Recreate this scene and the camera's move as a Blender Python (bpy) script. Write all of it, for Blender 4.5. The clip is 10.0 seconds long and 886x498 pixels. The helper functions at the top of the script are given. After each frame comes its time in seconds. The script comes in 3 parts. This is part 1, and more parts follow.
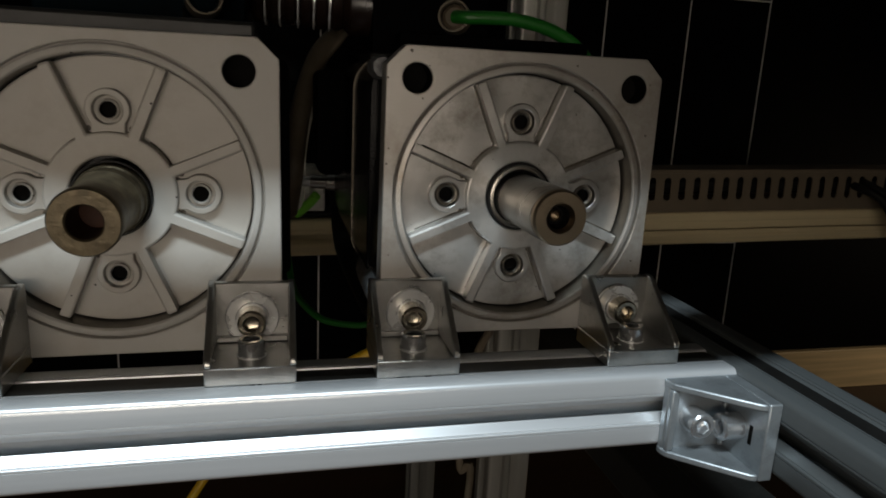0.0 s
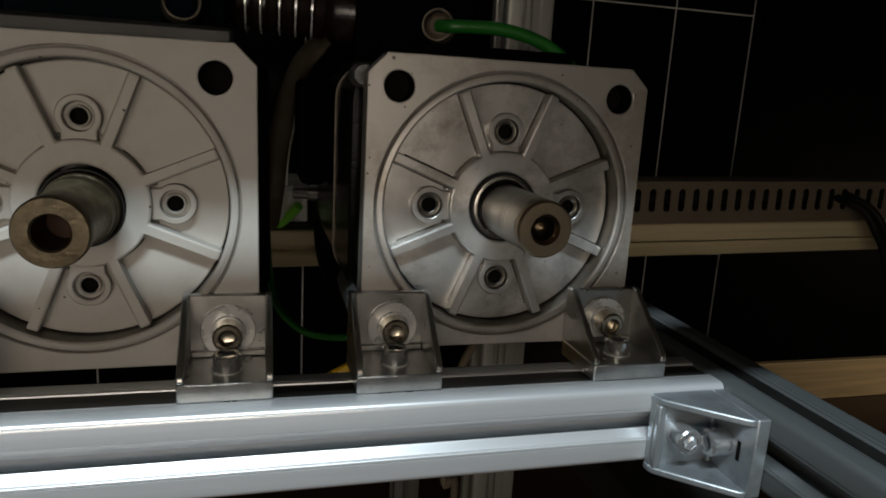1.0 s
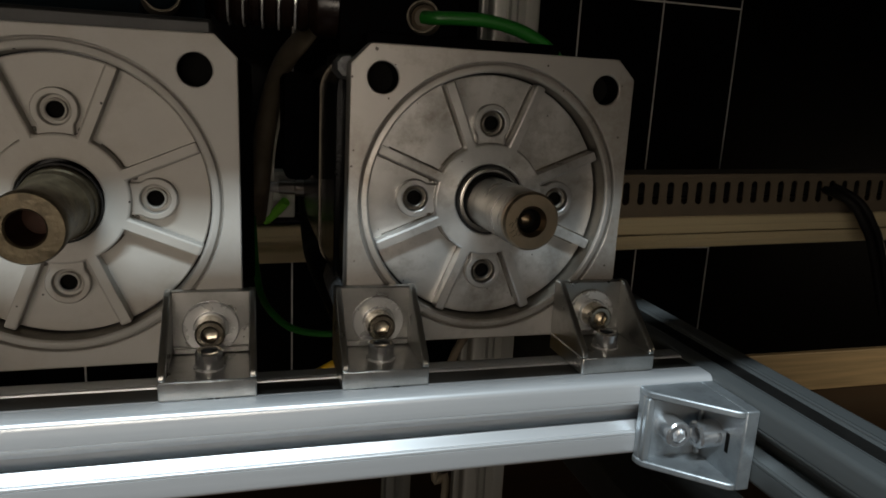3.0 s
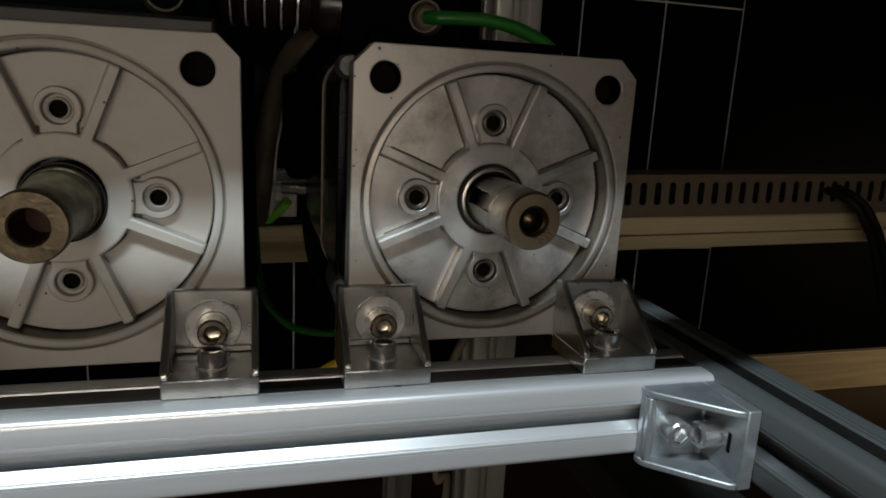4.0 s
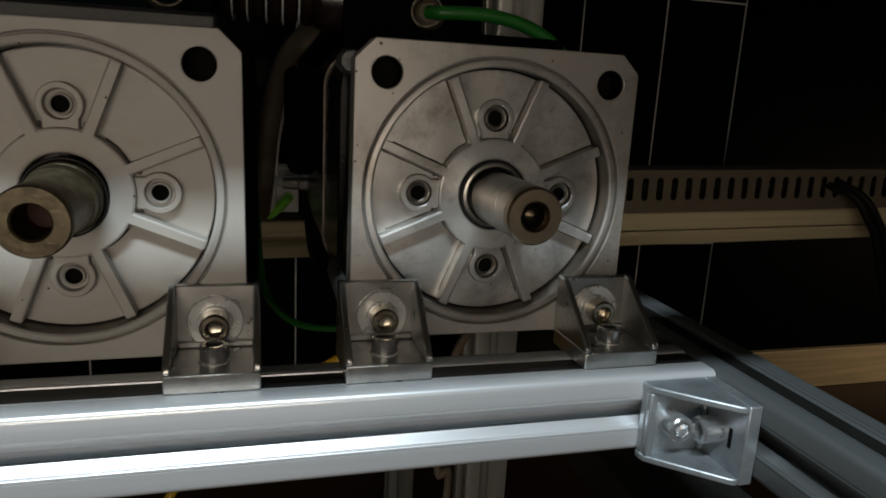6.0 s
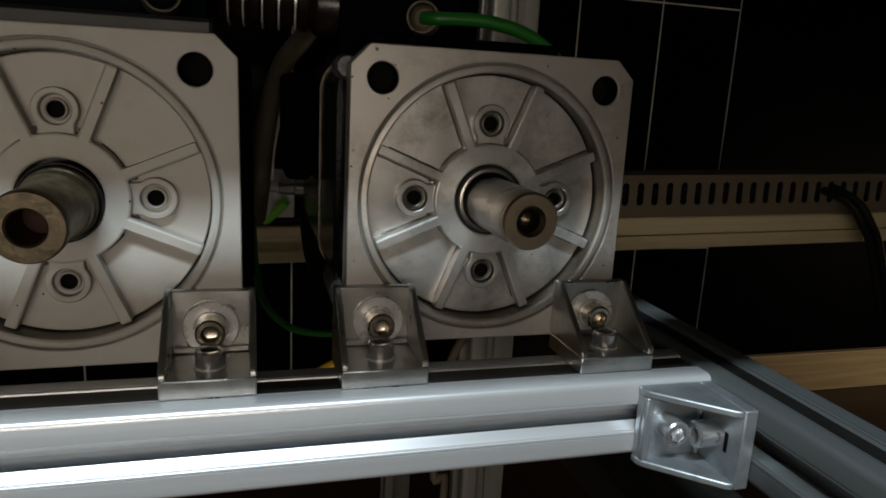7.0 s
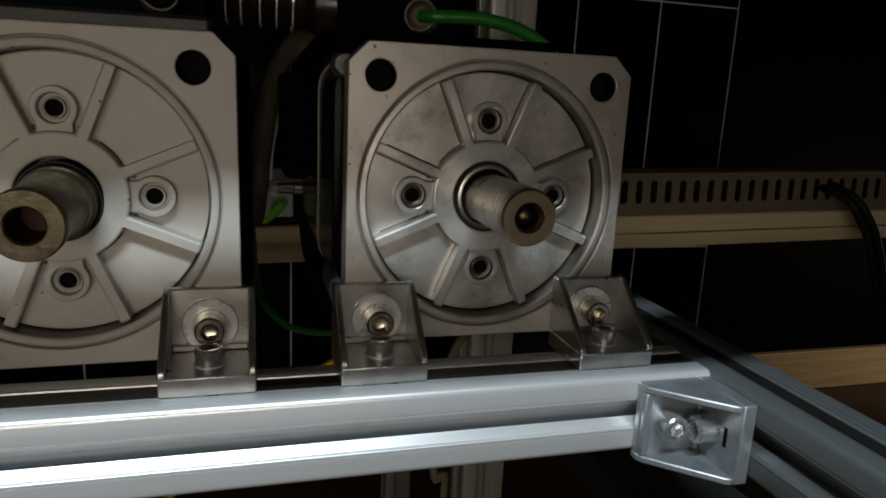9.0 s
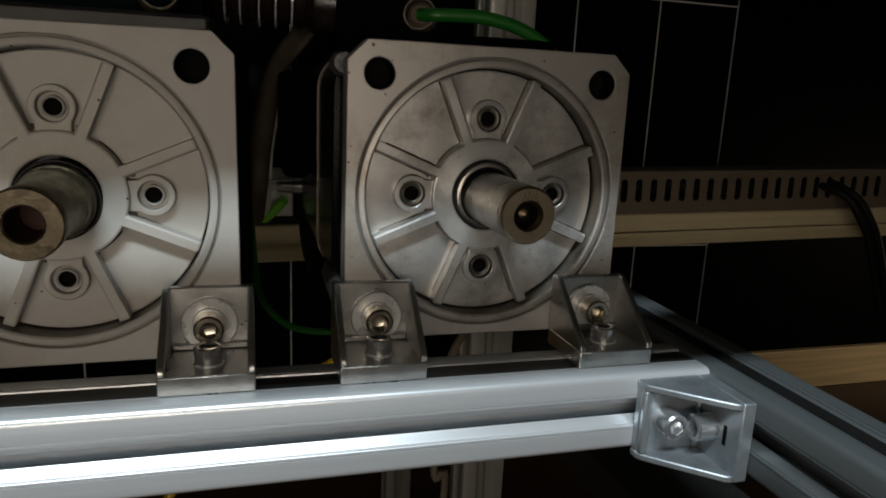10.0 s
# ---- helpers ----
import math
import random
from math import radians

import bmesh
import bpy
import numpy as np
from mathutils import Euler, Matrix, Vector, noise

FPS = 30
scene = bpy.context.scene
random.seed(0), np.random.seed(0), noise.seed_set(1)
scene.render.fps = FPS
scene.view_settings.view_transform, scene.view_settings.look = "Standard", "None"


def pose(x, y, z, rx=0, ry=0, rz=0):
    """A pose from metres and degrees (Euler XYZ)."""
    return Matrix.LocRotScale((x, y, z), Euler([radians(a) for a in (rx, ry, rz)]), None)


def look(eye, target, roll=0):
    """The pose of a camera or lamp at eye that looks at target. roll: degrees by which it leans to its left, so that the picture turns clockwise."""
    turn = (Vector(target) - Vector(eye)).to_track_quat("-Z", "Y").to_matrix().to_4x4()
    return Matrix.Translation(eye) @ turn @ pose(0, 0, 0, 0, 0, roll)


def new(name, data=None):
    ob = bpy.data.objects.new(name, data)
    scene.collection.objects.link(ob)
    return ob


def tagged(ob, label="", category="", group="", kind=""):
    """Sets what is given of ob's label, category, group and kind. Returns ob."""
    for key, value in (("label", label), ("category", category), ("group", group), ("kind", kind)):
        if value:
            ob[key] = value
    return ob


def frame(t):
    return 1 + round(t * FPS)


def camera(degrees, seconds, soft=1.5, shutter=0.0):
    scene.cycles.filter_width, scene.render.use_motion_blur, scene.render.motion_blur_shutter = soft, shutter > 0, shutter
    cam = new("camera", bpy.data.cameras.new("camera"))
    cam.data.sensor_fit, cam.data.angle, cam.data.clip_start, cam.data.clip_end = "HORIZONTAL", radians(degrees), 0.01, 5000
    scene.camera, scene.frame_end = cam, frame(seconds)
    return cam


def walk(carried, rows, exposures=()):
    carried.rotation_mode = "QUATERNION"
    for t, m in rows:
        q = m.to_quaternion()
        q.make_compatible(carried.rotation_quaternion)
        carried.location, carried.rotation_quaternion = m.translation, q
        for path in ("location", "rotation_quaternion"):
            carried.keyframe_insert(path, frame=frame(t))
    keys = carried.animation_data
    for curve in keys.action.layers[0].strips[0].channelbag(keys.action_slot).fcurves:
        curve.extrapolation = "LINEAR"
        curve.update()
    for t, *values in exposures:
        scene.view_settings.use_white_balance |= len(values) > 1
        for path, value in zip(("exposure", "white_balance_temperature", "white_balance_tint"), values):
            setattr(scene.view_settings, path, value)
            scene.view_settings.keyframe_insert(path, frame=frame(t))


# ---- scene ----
from mathutils.geometry import delaunay_2d_cdt

# The camera: seconds, eye, yaw, pitch, roll. The servo motor's axis lies at z = AXLE.
AXLE = 0.735
cam = camera(65.57, 10.0, soft=1.7, shutter=0.5)
ROWS = [
    (0.0, -0.1245, -0.3334, 0.7892, -14.12, -13.30, 2.95),
    (0.1, -0.1230, -0.3315, 0.7893, -14.29, -13.52, 2.86),
    (0.2, -0.1216, -0.3296, 0.7894, -14.26, -13.48, 2.89),
    (0.3, -0.1201, -0.3277, 0.7895, -14.00, -13.67, 2.97),
    (0.4, -0.1186, -0.3258, 0.7896, -14.16, -14.28, 2.80),
    (0.5, -0.1172, -0.3239, 0.7898, -14.87, -14.57, 3.04),
    (0.6, -0.1179, -0.3244, 0.7894, -15.21, -12.96, 3.06),
    (0.7, -0.1186, -0.3249, 0.7890, -15.29, -12.78, 3.23),
    (0.8, -0.1194, -0.3254, 0.7887, -15.37, -12.50, 3.48),
    (0.9, -0.1201, -0.3259, 0.7883, -15.39, -12.40, 3.49),
    (1.0, -0.1209, -0.3263, 0.7879, -15.26, -12.33, 3.31),
    (1.1, -0.1203, -0.3264, 0.7880, -15.13, -12.66, 3.03),
    (1.2, -0.1198, -0.3264, 0.7881, -15.27, -12.76, 2.96),
    (1.3, -0.1193, -0.3265, 0.7882, -15.21, -12.63, 2.88),
    (1.4, -0.1187, -0.3265, 0.7882, -15.23, -12.40, 2.75),
    (1.5, -0.1182, -0.3265, 0.7883, -15.27, -12.32, 2.67),
    (1.6, -0.1178, -0.3258, 0.7880, -15.28, -12.22, 2.69),
    (1.7, -0.1173, -0.3250, 0.7877, -15.15, -12.22, 2.52),
    (1.8, -0.1169, -0.3243, 0.7874, -15.36, -12.55, 2.65),
    (1.9, -0.1165, -0.3235, 0.7871, -15.35, -12.59, 2.72),
    (2.0, -0.1161, -0.3228, 0.7868, -15.45, -12.84, 2.65),
    (2.5, -0.1172, -0.3232, 0.7861, -16.09, -12.63, 2.97),
    (4.0, -0.1178, -0.3239, 0.7857, -15.90, -12.61, 3.05),
    (4.5, -0.1185, -0.3237, 0.7849, -16.08, -12.47, 3.05),
    (5.0, -0.1179, -0.3241, 0.7853, -15.93, -12.85, 2.96),
    (5.5, -0.1177, -0.3240, 0.7856, -15.74, -13.05, 3.07),
    (7.0, -0.1178, -0.3244, 0.7858, -16.09, -12.57, 3.06),
    (7.5, -0.1177, -0.3249, 0.7856, -16.32, -12.31, 3.05),
    (8.0, -0.1179, -0.3250, 0.7852, -16.22, -12.49, 2.85),
    (8.5, -0.1176, -0.3249, 0.7848, -16.09, -12.53, 2.87),
    (9.0, -0.1176, -0.3252, 0.7843, -16.14, -12.54, 2.78),
    (9.5, -0.1174, -0.3253, 0.7840, -16.20, -12.49, 2.81),
    (10.0, -0.1171, -0.3254, 0.7839, -16.12, -12.61, 2.67),
]


def aim(x, y, z, yaw, pitch, roll):
    a, b = radians(yaw), radians(pitch)
    ahead = Vector((-math.sin(a) * math.cos(b), math.cos(a) * math.cos(b), math.sin(b)))
    eye = Vector((x, y, z))
    return look(eye, eye + ahead, roll)


walk(cam, [(t, aim(*row)) for t, *row in ROWS])
scene.view_settings.exposure = 0.0

# ---- light ----
world = bpy.data.worlds.new("room_air")
scene.world = world
world.use_nodes = True
world.node_tree.nodes["Background"].inputs[0].default_value = (0.9, 0.85, 0.75, 1)
world.node_tree.nodes["Background"].inputs[1].default_value = 0.004


def area_lamp(name, eye, target, size, size_y, watts, colour, spread=180):
    data = bpy.data.lights.new(name, "AREA")
    data.shape, data.size, data.size_y, data.energy, data.color = "RECTANGLE", size, size_y, watts, colour
    data.spread = radians(spread)
    ob = new(name, data)
    ob.matrix_world = look(eye, target)
    return ob


area_lamp("tube_lamp", (-0.35, -0.90, 1.805), (-0.35, 0.0, 0.7), 0.7, 0.014, 24.0, (0.82, 0.94, 1.0))
area_lamp("room_lamp", (-0.36, -1.15, 0.76), (-0.20, 0.0, 0.735), 0.8, 0.22, 1.04, (1.0, 0.87, 0.73), 100)
# Added fill with no seen source; it brightens the baseboard and the floor.
area_lamp("baseboard_fill", (2.30, 0.45, 0.42), (1.6, 1.2, 0.05), 0.25, 0.25, 2.2, (1.0, 0.82, 0.58))

# ---- materials ----


def material(name, colour, rough=0.5, metal=0.0, vary=0.15, scale=40.0, stretch=(1, 1, 1), bump=0.1, bump_scale=400.0, dirt=None, dirt_amount=0.0, dirt_scale=15.0, coat=0.0, spec=0.5, specks=0.0):
    m = bpy.data.materials.new(name)
    m.use_nodes = True
    nt = m.node_tree
    n, link = nt.nodes, nt.links.new
    bsdf = n["Principled BSDF"]
    bsdf.inputs["Metallic"].default_value = metal
    bsdf.inputs["Coat Weight"].default_value = coat
    bsdf.inputs["Specular IOR Level"].default_value = spec
    tc = n.new("ShaderNodeTexCoord")
    info = n.new("ShaderNodeObjectInfo")
    mp = n.new("ShaderNodeMapping")
    mp.inputs["Scale"].default_value = stretch
    link(tc.outputs["Object"], mp.inputs["Vector"])
    shift = n.new("ShaderNodeVectorMath")
    shift.operation = "ADD"
    link(mp.outputs[0], shift.inputs[0])
    link(info.outputs["Random"], shift.inputs[1])
    big = n.new("ShaderNodeTexNoise")
    big.inputs["Scale"].default_value, big.inputs["Detail"].default_value = scale, 6
    link(shift.outputs[0], big.inputs["Vector"])
    ramp = n.new("ShaderNodeMapRange")
    ramp.inputs["From Min"].default_value, ramp.inputs["From Max"].default_value = 0.3, 0.7
    ramp.inputs["To Min"].default_value, ramp.inputs["To Max"].default_value = 1 - vary, 1 + vary * 0.6
    link(big.outputs["Fac"], ramp.inputs["Value"])
    tint = n.new("ShaderNodeMix")
    tint.data_type, tint.blend_type = "RGBA", "MULTIPLY"
    tint.inputs[0].default_value = 1.0
    tint.inputs[6].default_value = (*colour, 1)
    link(ramp.outputs[0], tint.inputs[7])
    last = tint.outputs[2]
    if dirt:
        spots = n.new("ShaderNodeTexNoise")
        spots.inputs["Scale"].default_value, spots.inputs["Detail"].default_value = dirt_scale, 9
        spots.inputs["Roughness"].default_value = 0.7
        link(shift.outputs[0], spots.inputs["Vector"])
        cut = n.new("ShaderNodeMapRange")
        cut.inputs["From Min"].default_value, cut.inputs["From Max"].default_value = 0.5, 0.72
        cut.inputs["To Max"].default_value = dirt_amount
        link(spots.outputs["Fac"], cut.inputs["Value"])
        mix = n.new("ShaderNodeMix")
        mix.data_type = "RGBA"
        mix.inputs[7].default_value = (*dirt, 1)
        link(cut.outputs[0], mix.inputs[0])
        link(last, mix.inputs[6])
        last = mix.outputs[2]
    if specks:
        dots = n.new("ShaderNodeTexVoronoi")
        dots.inputs["Scale"].default_value = specks
        link(shift.outputs[0], dots.inputs["Vector"])
        pick = n.new("ShaderNodeMath")
        pick.operation = "LESS_THAN"
        pick.inputs[1].default_value = 0.055
        link(dots.outputs["Distance"], pick.inputs[0])
        some = n.new("ShaderNodeMath")
        some.operation = "MULTIPLY"
        gate = n.new("ShaderNodeMath")
        gate.operation = "GREATER_THAN"
        gate.inputs[1].default_value = 0.49
        link(big.outputs["Fac"], gate.inputs[0])
        link(pick.outputs[0], some.inputs[0])
        link(gate.outputs[0], some.inputs[1])
        pit = n.new("ShaderNodeMix")
        pit.data_type = "RGBA"
        pit.inputs[7].default_value = (0.05, 0.045, 0.04, 1)
        link(some.outputs[0], pit.inputs[0])
        link(last, pit.inputs[6])
        last = pit.outputs[2]
    link(last, bsdf.inputs["Base Color"])
    fine = n.new("ShaderNodeTexNoise")
    fine.inputs["Scale"].default_value, fine.inputs["Detail"].default_value = bump_scale, 4
    link(shift.outputs[0], fine.inputs["Vector"])
    rr = n.new("ShaderNodeMapRange")
    rr.inputs["To Min"].default_value, rr.inputs["To Max"].default_value = max(rough - 0.1, 0.02), min(rough + 0.1, 1)
    link(big.outputs["Fac"], rr.inputs["Value"])
    link(rr.outputs[0], bsdf.inputs["Roughness"])
    bp = n.new("ShaderNodeBump")
    bp.inputs["Strength"].default_value, bp.inputs["Distance"].default_value = bump, 0.001
    link(fine.outputs["Fac"], bp.inputs["Height"])
    link(bp.outputs[0], bsdf.inputs["Normal"])
    return m


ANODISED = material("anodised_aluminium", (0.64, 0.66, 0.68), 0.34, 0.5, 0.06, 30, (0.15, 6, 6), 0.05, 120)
# Side-rail copy: fall-off of light to the right is put into its colour.
ANODISED_Y_SHADED = material("shaded_aluminium_lengthwise", (0.165, 0.18, 0.184), 0.48, 0.6, 0.06, 30, (6, 0.15, 6), 0.05, 120)
# Upright copy, its colour lowered to stand in for the posts' dimmer light.
ANODISED_Z_DIM = material("dim_aluminium_upright", (0.42, 0.42, 0.39), 0.45, 0.6, 0.06, 30, (6, 6, 0.15), 0.05, 120)
FLANGE = material("machined_aluminium", (0.44, 0.42, 0.39), 0.40, 0.55, 0.16, 18, (1, 1, 1), 0.04, 700, (0.19, 0.15, 0.105), 0.75, 24, specks=130)
FLANGE_PALE = material("pale_machined_aluminium", (0.44, 0.425, 0.395), 0.58, 0.15, 0.08, 14, (1, 1, 1), 0.04, 700, (0.34, 0.30, 0.25), 0.5, 22, specks=80)
CAST_PALE = material("pale_cast_aluminium", (0.43, 0.41, 0.375), 0.56, 0.18, 0.10, 22, (1, 1, 1), 0.04, 700, (0.30, 0.26, 0.21), 0.45, 28, specks=90)
CAST = material("cast_aluminium", (0.51, 0.50, 0.48), 0.32, 0.68, 0.28, 42, (1, 1, 1), 0.04, 700, (0.16, 0.135, 0.10), 0.75, 40, specks=140)
BLUISH = material("bluish_zinc_casting", (0.37, 0.405, 0.43), 0.42, 0.7, 0.14, 60, (1, 1, 1), 0.08, 900, (0.16, 0.17, 0.18), 0.5, 110)
DIECAST = material("blasted_zinc_casting", (0.45, 0.45, 0.435), 0.30, 0.95, 0.14, 60, (1, 1, 1), 0.08, 900, (0.25, 0.24, 0.22), 0.5, 110)
DULL = material("dull_plated_metal", (0.17, 0.15, 0.12), 0.5, 0.8, 0.3, 200, (1, 1, 1), 0.2, 600)
# Dark brown for dents, and for shade drawn along the pocket edges.
DENT_SHADE = material("dents_and_pocket_shade", (0.075, 0.062, 0.044), 0.45, 0.0, 0.5, 150, (1, 1, 1), 0.3, 500, (0.25, 0.23, 0.2), 0.8, 160)
# Oily recess walls, with the shade they stand in put into the colour.
OILY_SHADED = material("oily_shaded_wall", (0.20, 0.185, 0.16), 0.40, 0.8, 0.4, 60, (1, 1, 1), 0.05, 500, (0.06, 0.05, 0.035), 0.8, 40)
STEEL = material("ground_steel", (0.40, 0.385, 0.355), 0.3, 1.0, 0.1, 50, (1, 6, 1), 0.05, 500, (0.24, 0.2, 0.14), 0.4, 60)
END = material("turned_steel_end", (0.39, 0.315, 0.225), 0.34, 1.0, 0.15, 90, (1, 1, 1), 0.1, 600, (0.2, 0.14, 0.08), 0.5, 90)
RUSTY = material("oiled_brown_steel", (0.15, 0.123, 0.078), 0.40, 0.7, 0.45, 160, (1, 1, 1), 0.2, 500, (0.05, 0.036, 0.02), 0.9, 190)
RUST = material("dark_rust", (0.07, 0.03, 0.018), 0.7, 0.2, 0.4, 120, (1, 1, 1), 0.3, 400)
ZINC = material("zinc_plated_steel", (0.70, 0.71, 0.71), 0.28, 0.5, 0.1, 80, (1, 1, 1), 0.05, 600)
BRIGHT = material("bright_plated_steel", (0.70, 0.72, 0.74), 0.20, 0.85, 0.12, 90, (1, 1, 1), 0.08, 600)
BRASSY = material("yellow_passivated_steel", (0.50, 0.45, 0.36), 0.25, 1.0, 0.15, 120, (1, 1, 1), 0.05, 600)
# Black that paints shade into holes and slot ends; grease marks share it.
SHADE = material("hole_shade_and_grease", (0.004, 0.0036, 0.0032), 0.8, 0.0, 0.3, 80, spec=0.1)
RUBBER = material("black_rubber", (0.009, 0.0085, 0.008), 0.55, 0.0, 0.3, 80, (1, 1, 1), 0.1, 400, spec=0.25)
BLACK = material("black_motor_paint", (0.004, 0.004, 0.0048), 0.22, 0.0, 0.3, 40, (1, 1, 1), 0.08, 300, (0.012, 0.011, 0.01), 0.4, 30, spec=0.16)
SCUFFED = material("scuffed_grey_casting", (0.17, 0.175, 0.18), 0.5, 0.5, 0.5, 160, (1, 1, 1), 0.6, 260, (0.015, 0.015, 0.015), 0.9, 120)
SLOT_SHADE = material("slot_shade_strip", (0.035, 0.032, 0.028), 0.5, 0.0, 0.3, 60, (0.2, 4, 4), 0.1, 200)
SLATE = material("plain_black_finish", (0.012, 0.012, 0.012), 0.5, 0.0, 0.3, 60, (1, 1, 1), 0.1, 500, (0.03, 0.03, 0.03), 0.5, 60)
SLATE_GREY = material("scratched_grey_sheet", (0.035, 0.036, 0.035), 0.45, 0.2, 0.3, 40, (1, 1, 1), 0.1, 400, (0.10, 0.10, 0.095), 0.4, 90)
TEAL = material("dark_teal_plastic", (0.0012, 0.005, 0.008), 0.7, 0.0, 0.6, 25, (1, 1, 1), 0.3, 120, spec=0.05)
GREEN = material("green_cable_jacket", (0.014, 0.15, 0.016), 0.42, 0.0, 0.12, 60, (1, 1, 1), 0.1, 300)
LIME = material("lime_wire", (0.25, 0.75, 0.06), 0.4, 0.0, 0.1, 60)
YELLOW = material("yellow_cable_jacket", (0.7, 0.45, 0.02), 0.45, 0.0, 0.1, 60)
TILE = material("black_glazed_tile", (0.004, 0.004, 0.005), 0.16, 0.0, 0.3, 8, (1, 1, 1), 0.03, 30, spec=0.035)
PANEL = material("black_painted_panel", (0.0014, 0.0013, 0.0018), 0.55, 0.0, 0.3, 6, (1, 1, 1), 0.05, 60, spec=0.02)
GROUT = material("pale_grout", (0.70, 0.69, 0.68), 0.9, 0.0, 0.25, 30, (1, 1, 1), 0.3, 300)
PVC = material("grey_pvc_duct", (0.185, 0.15, 0.105), 0.5, 0.0, 0.1, 30, (1, 1, 1), 0.05, 300, (0.12, 0.1, 0.08), 0.4, 20)
CHAMPAGNE = material("yellowed_anodised_aluminium", (0.85, 0.72, 0.45), 0.5, 0.05, 0.08, 30, (0.15, 6, 6), 0.05, 120)
SKIRT = material("varnished_pale_wood", (0.62, 0.47, 0.27), 0.5, 0.0, 0.25, 12, (0.3, 6, 6), 0.15, 120)
FLOOR = material("brown_floor_boards", (0.045, 0.022, 0.013), 0.5, 0.0, 0.3, 6, (0.4, 4, 1), 0.15, 60)
PLASTER = material("dim_plaster", (0.25, 0.23, 0.2), 0.9, 0.0, 0.15, 4, (1, 1, 1), 0.2, 60)
TAN = material("dusty_tan_hose", (0.115, 0.09, 0.06), 0.55, 0.0, 0.25, 60, (1, 1, 1), 0.2, 300)
BROWN = material("brown_ribbed_plastic", (0.014, 0.007, 0.005), 0.3, 0.0, 0.3, 60)
PALE = material("pale_plastic", (0.8, 0.8, 0.76), 0.4, 0.0, 0.1, 60)

# ---- builders ----


def part(name, bm, mat, parent=None, label="", bevel=0.0, smooth=True):
    bmesh.ops.recalc_face_normals(bm, faces=bm.faces)
    me = bpy.data.meshes.new(name)
    bm.to_mesh(me)
    bm.free()
    me.materials.append(mat)
    ob = new(name, me)
    if smooth:
        me.shade_smooth()
        me.set_sharp_from_angle(angle=radians(32))
    if bevel:
        mod = ob.modifiers.new("worn_edge", "BEVEL")
        mod.width, mod.segments, mod.limit_method, mod.angle_limit = bevel, 2, "ANGLE", radians(32)
        mod.harden_normals = False
    if parent:
        ob.parent = parent
    if label:
        ob["label"] = label
    return ob


def thing(name, m, label, category, group="", kind=""):
    ob = new(name)
    ob.empty_display_size = 0.02
    ob.matrix_world = m
    return tagged(ob, label, category, group, kind)


def box(bm, x0, x1, y0, y1, z0, z1):
    v = [bm.verts.new((x, y, z)) for x in (x0, x1) for y in (y0, y1) for z in (z0, z1)]
    for q in ((0, 1, 3, 2), (4, 6, 7, 5), (0, 4, 5, 1), (2, 3, 7, 6), (0, 2, 6, 4), (1, 5, 7, 3)):
        bm.faces.new([v[i] for i in q])
    return bm


def boxed(*a):
    return box(bmesh.new(), *a)


def circle(r, n=32, cx=0.0, cz=0.0, start=0.0):
    return [(cx + r * math.cos(start + 2 * math.pi * i / n), cz + r * math.sin(start + 2 * math.pi * i / n)) for i in range(n)]


def inside(p, poly):
    hit = False
    for (x0, y0), (x1, y1) in zip(poly, poly[1:] + poly[:1]):
        if (y0 > p[1]) != (y1 > p[1]) and p[0] < (x1 - x0) * (p[1] - y0) / (y1 - y0) + x0:
            hit = not hit
    return hit


def rounded(x0, x1, z0, z1, r, n=6):
    out = []
    for cx, cz, a in ((x1 - r, z1 - r, 0), (x0 + r, z1 - r, 90), (x0 + r, z0 + r, 180), (x1 - r, z0 + r, 270)):
        out += [(cx + r * math.cos(radians(a + 90 * i / n)), cz + r * math.sin(radians(a + 90 * i / n))) for i in range(n + 1)]
    return out


def plate(bm, outer, holes, y0, y1, back=True):
    """A plate in the xz plane from y0 to y1 with holes through it."""
    loops = [outer, *holes]
    pts, edges = [], []
    for loop in loops:
        k = len(pts)
        pts += [Vector(p) for p in loop]
        edges += [(k + i, k + (i + 1) % len(loop)) for i in range(len(loop))]
    vs, _, fs, *_ = delaunay_2d_cdt(pts, edges, [], 0, 1e-7)
    keep = []
    for f in fs:
        c = sum((vs[i] for i in f), Vector((0, 0))) / len(f)
        if inside(c, outer) and not any(inside(c, h) for h in holes):
            keep.append(f)
    front = [bm.verts.new((v.x, y0, v.y)) for v in vs]
    for f in keep:
        bm.faces.new([front[i] for i in f])
    rear = [bm.verts.new((v.x, y1, v.y)) for v in vs]
    if back:
        for f in keep:
            bm.faces.new([rear[i] for i in reversed(f)])
    for loop in loops:
        ids = [min(range(len(vs)), key=lambda i: (vs[i] - Vector(p)).length_squared) for p in loop]
        for a, b in zip(ids, ids[1:] + ids[:1]):
            if a != b:
                bm.faces.new((front[a], front[b], rear[b], rear[a]))
    bmesh.ops.remove_doubles(bm, verts=bm.verts, dist=1e-7)
    return bm


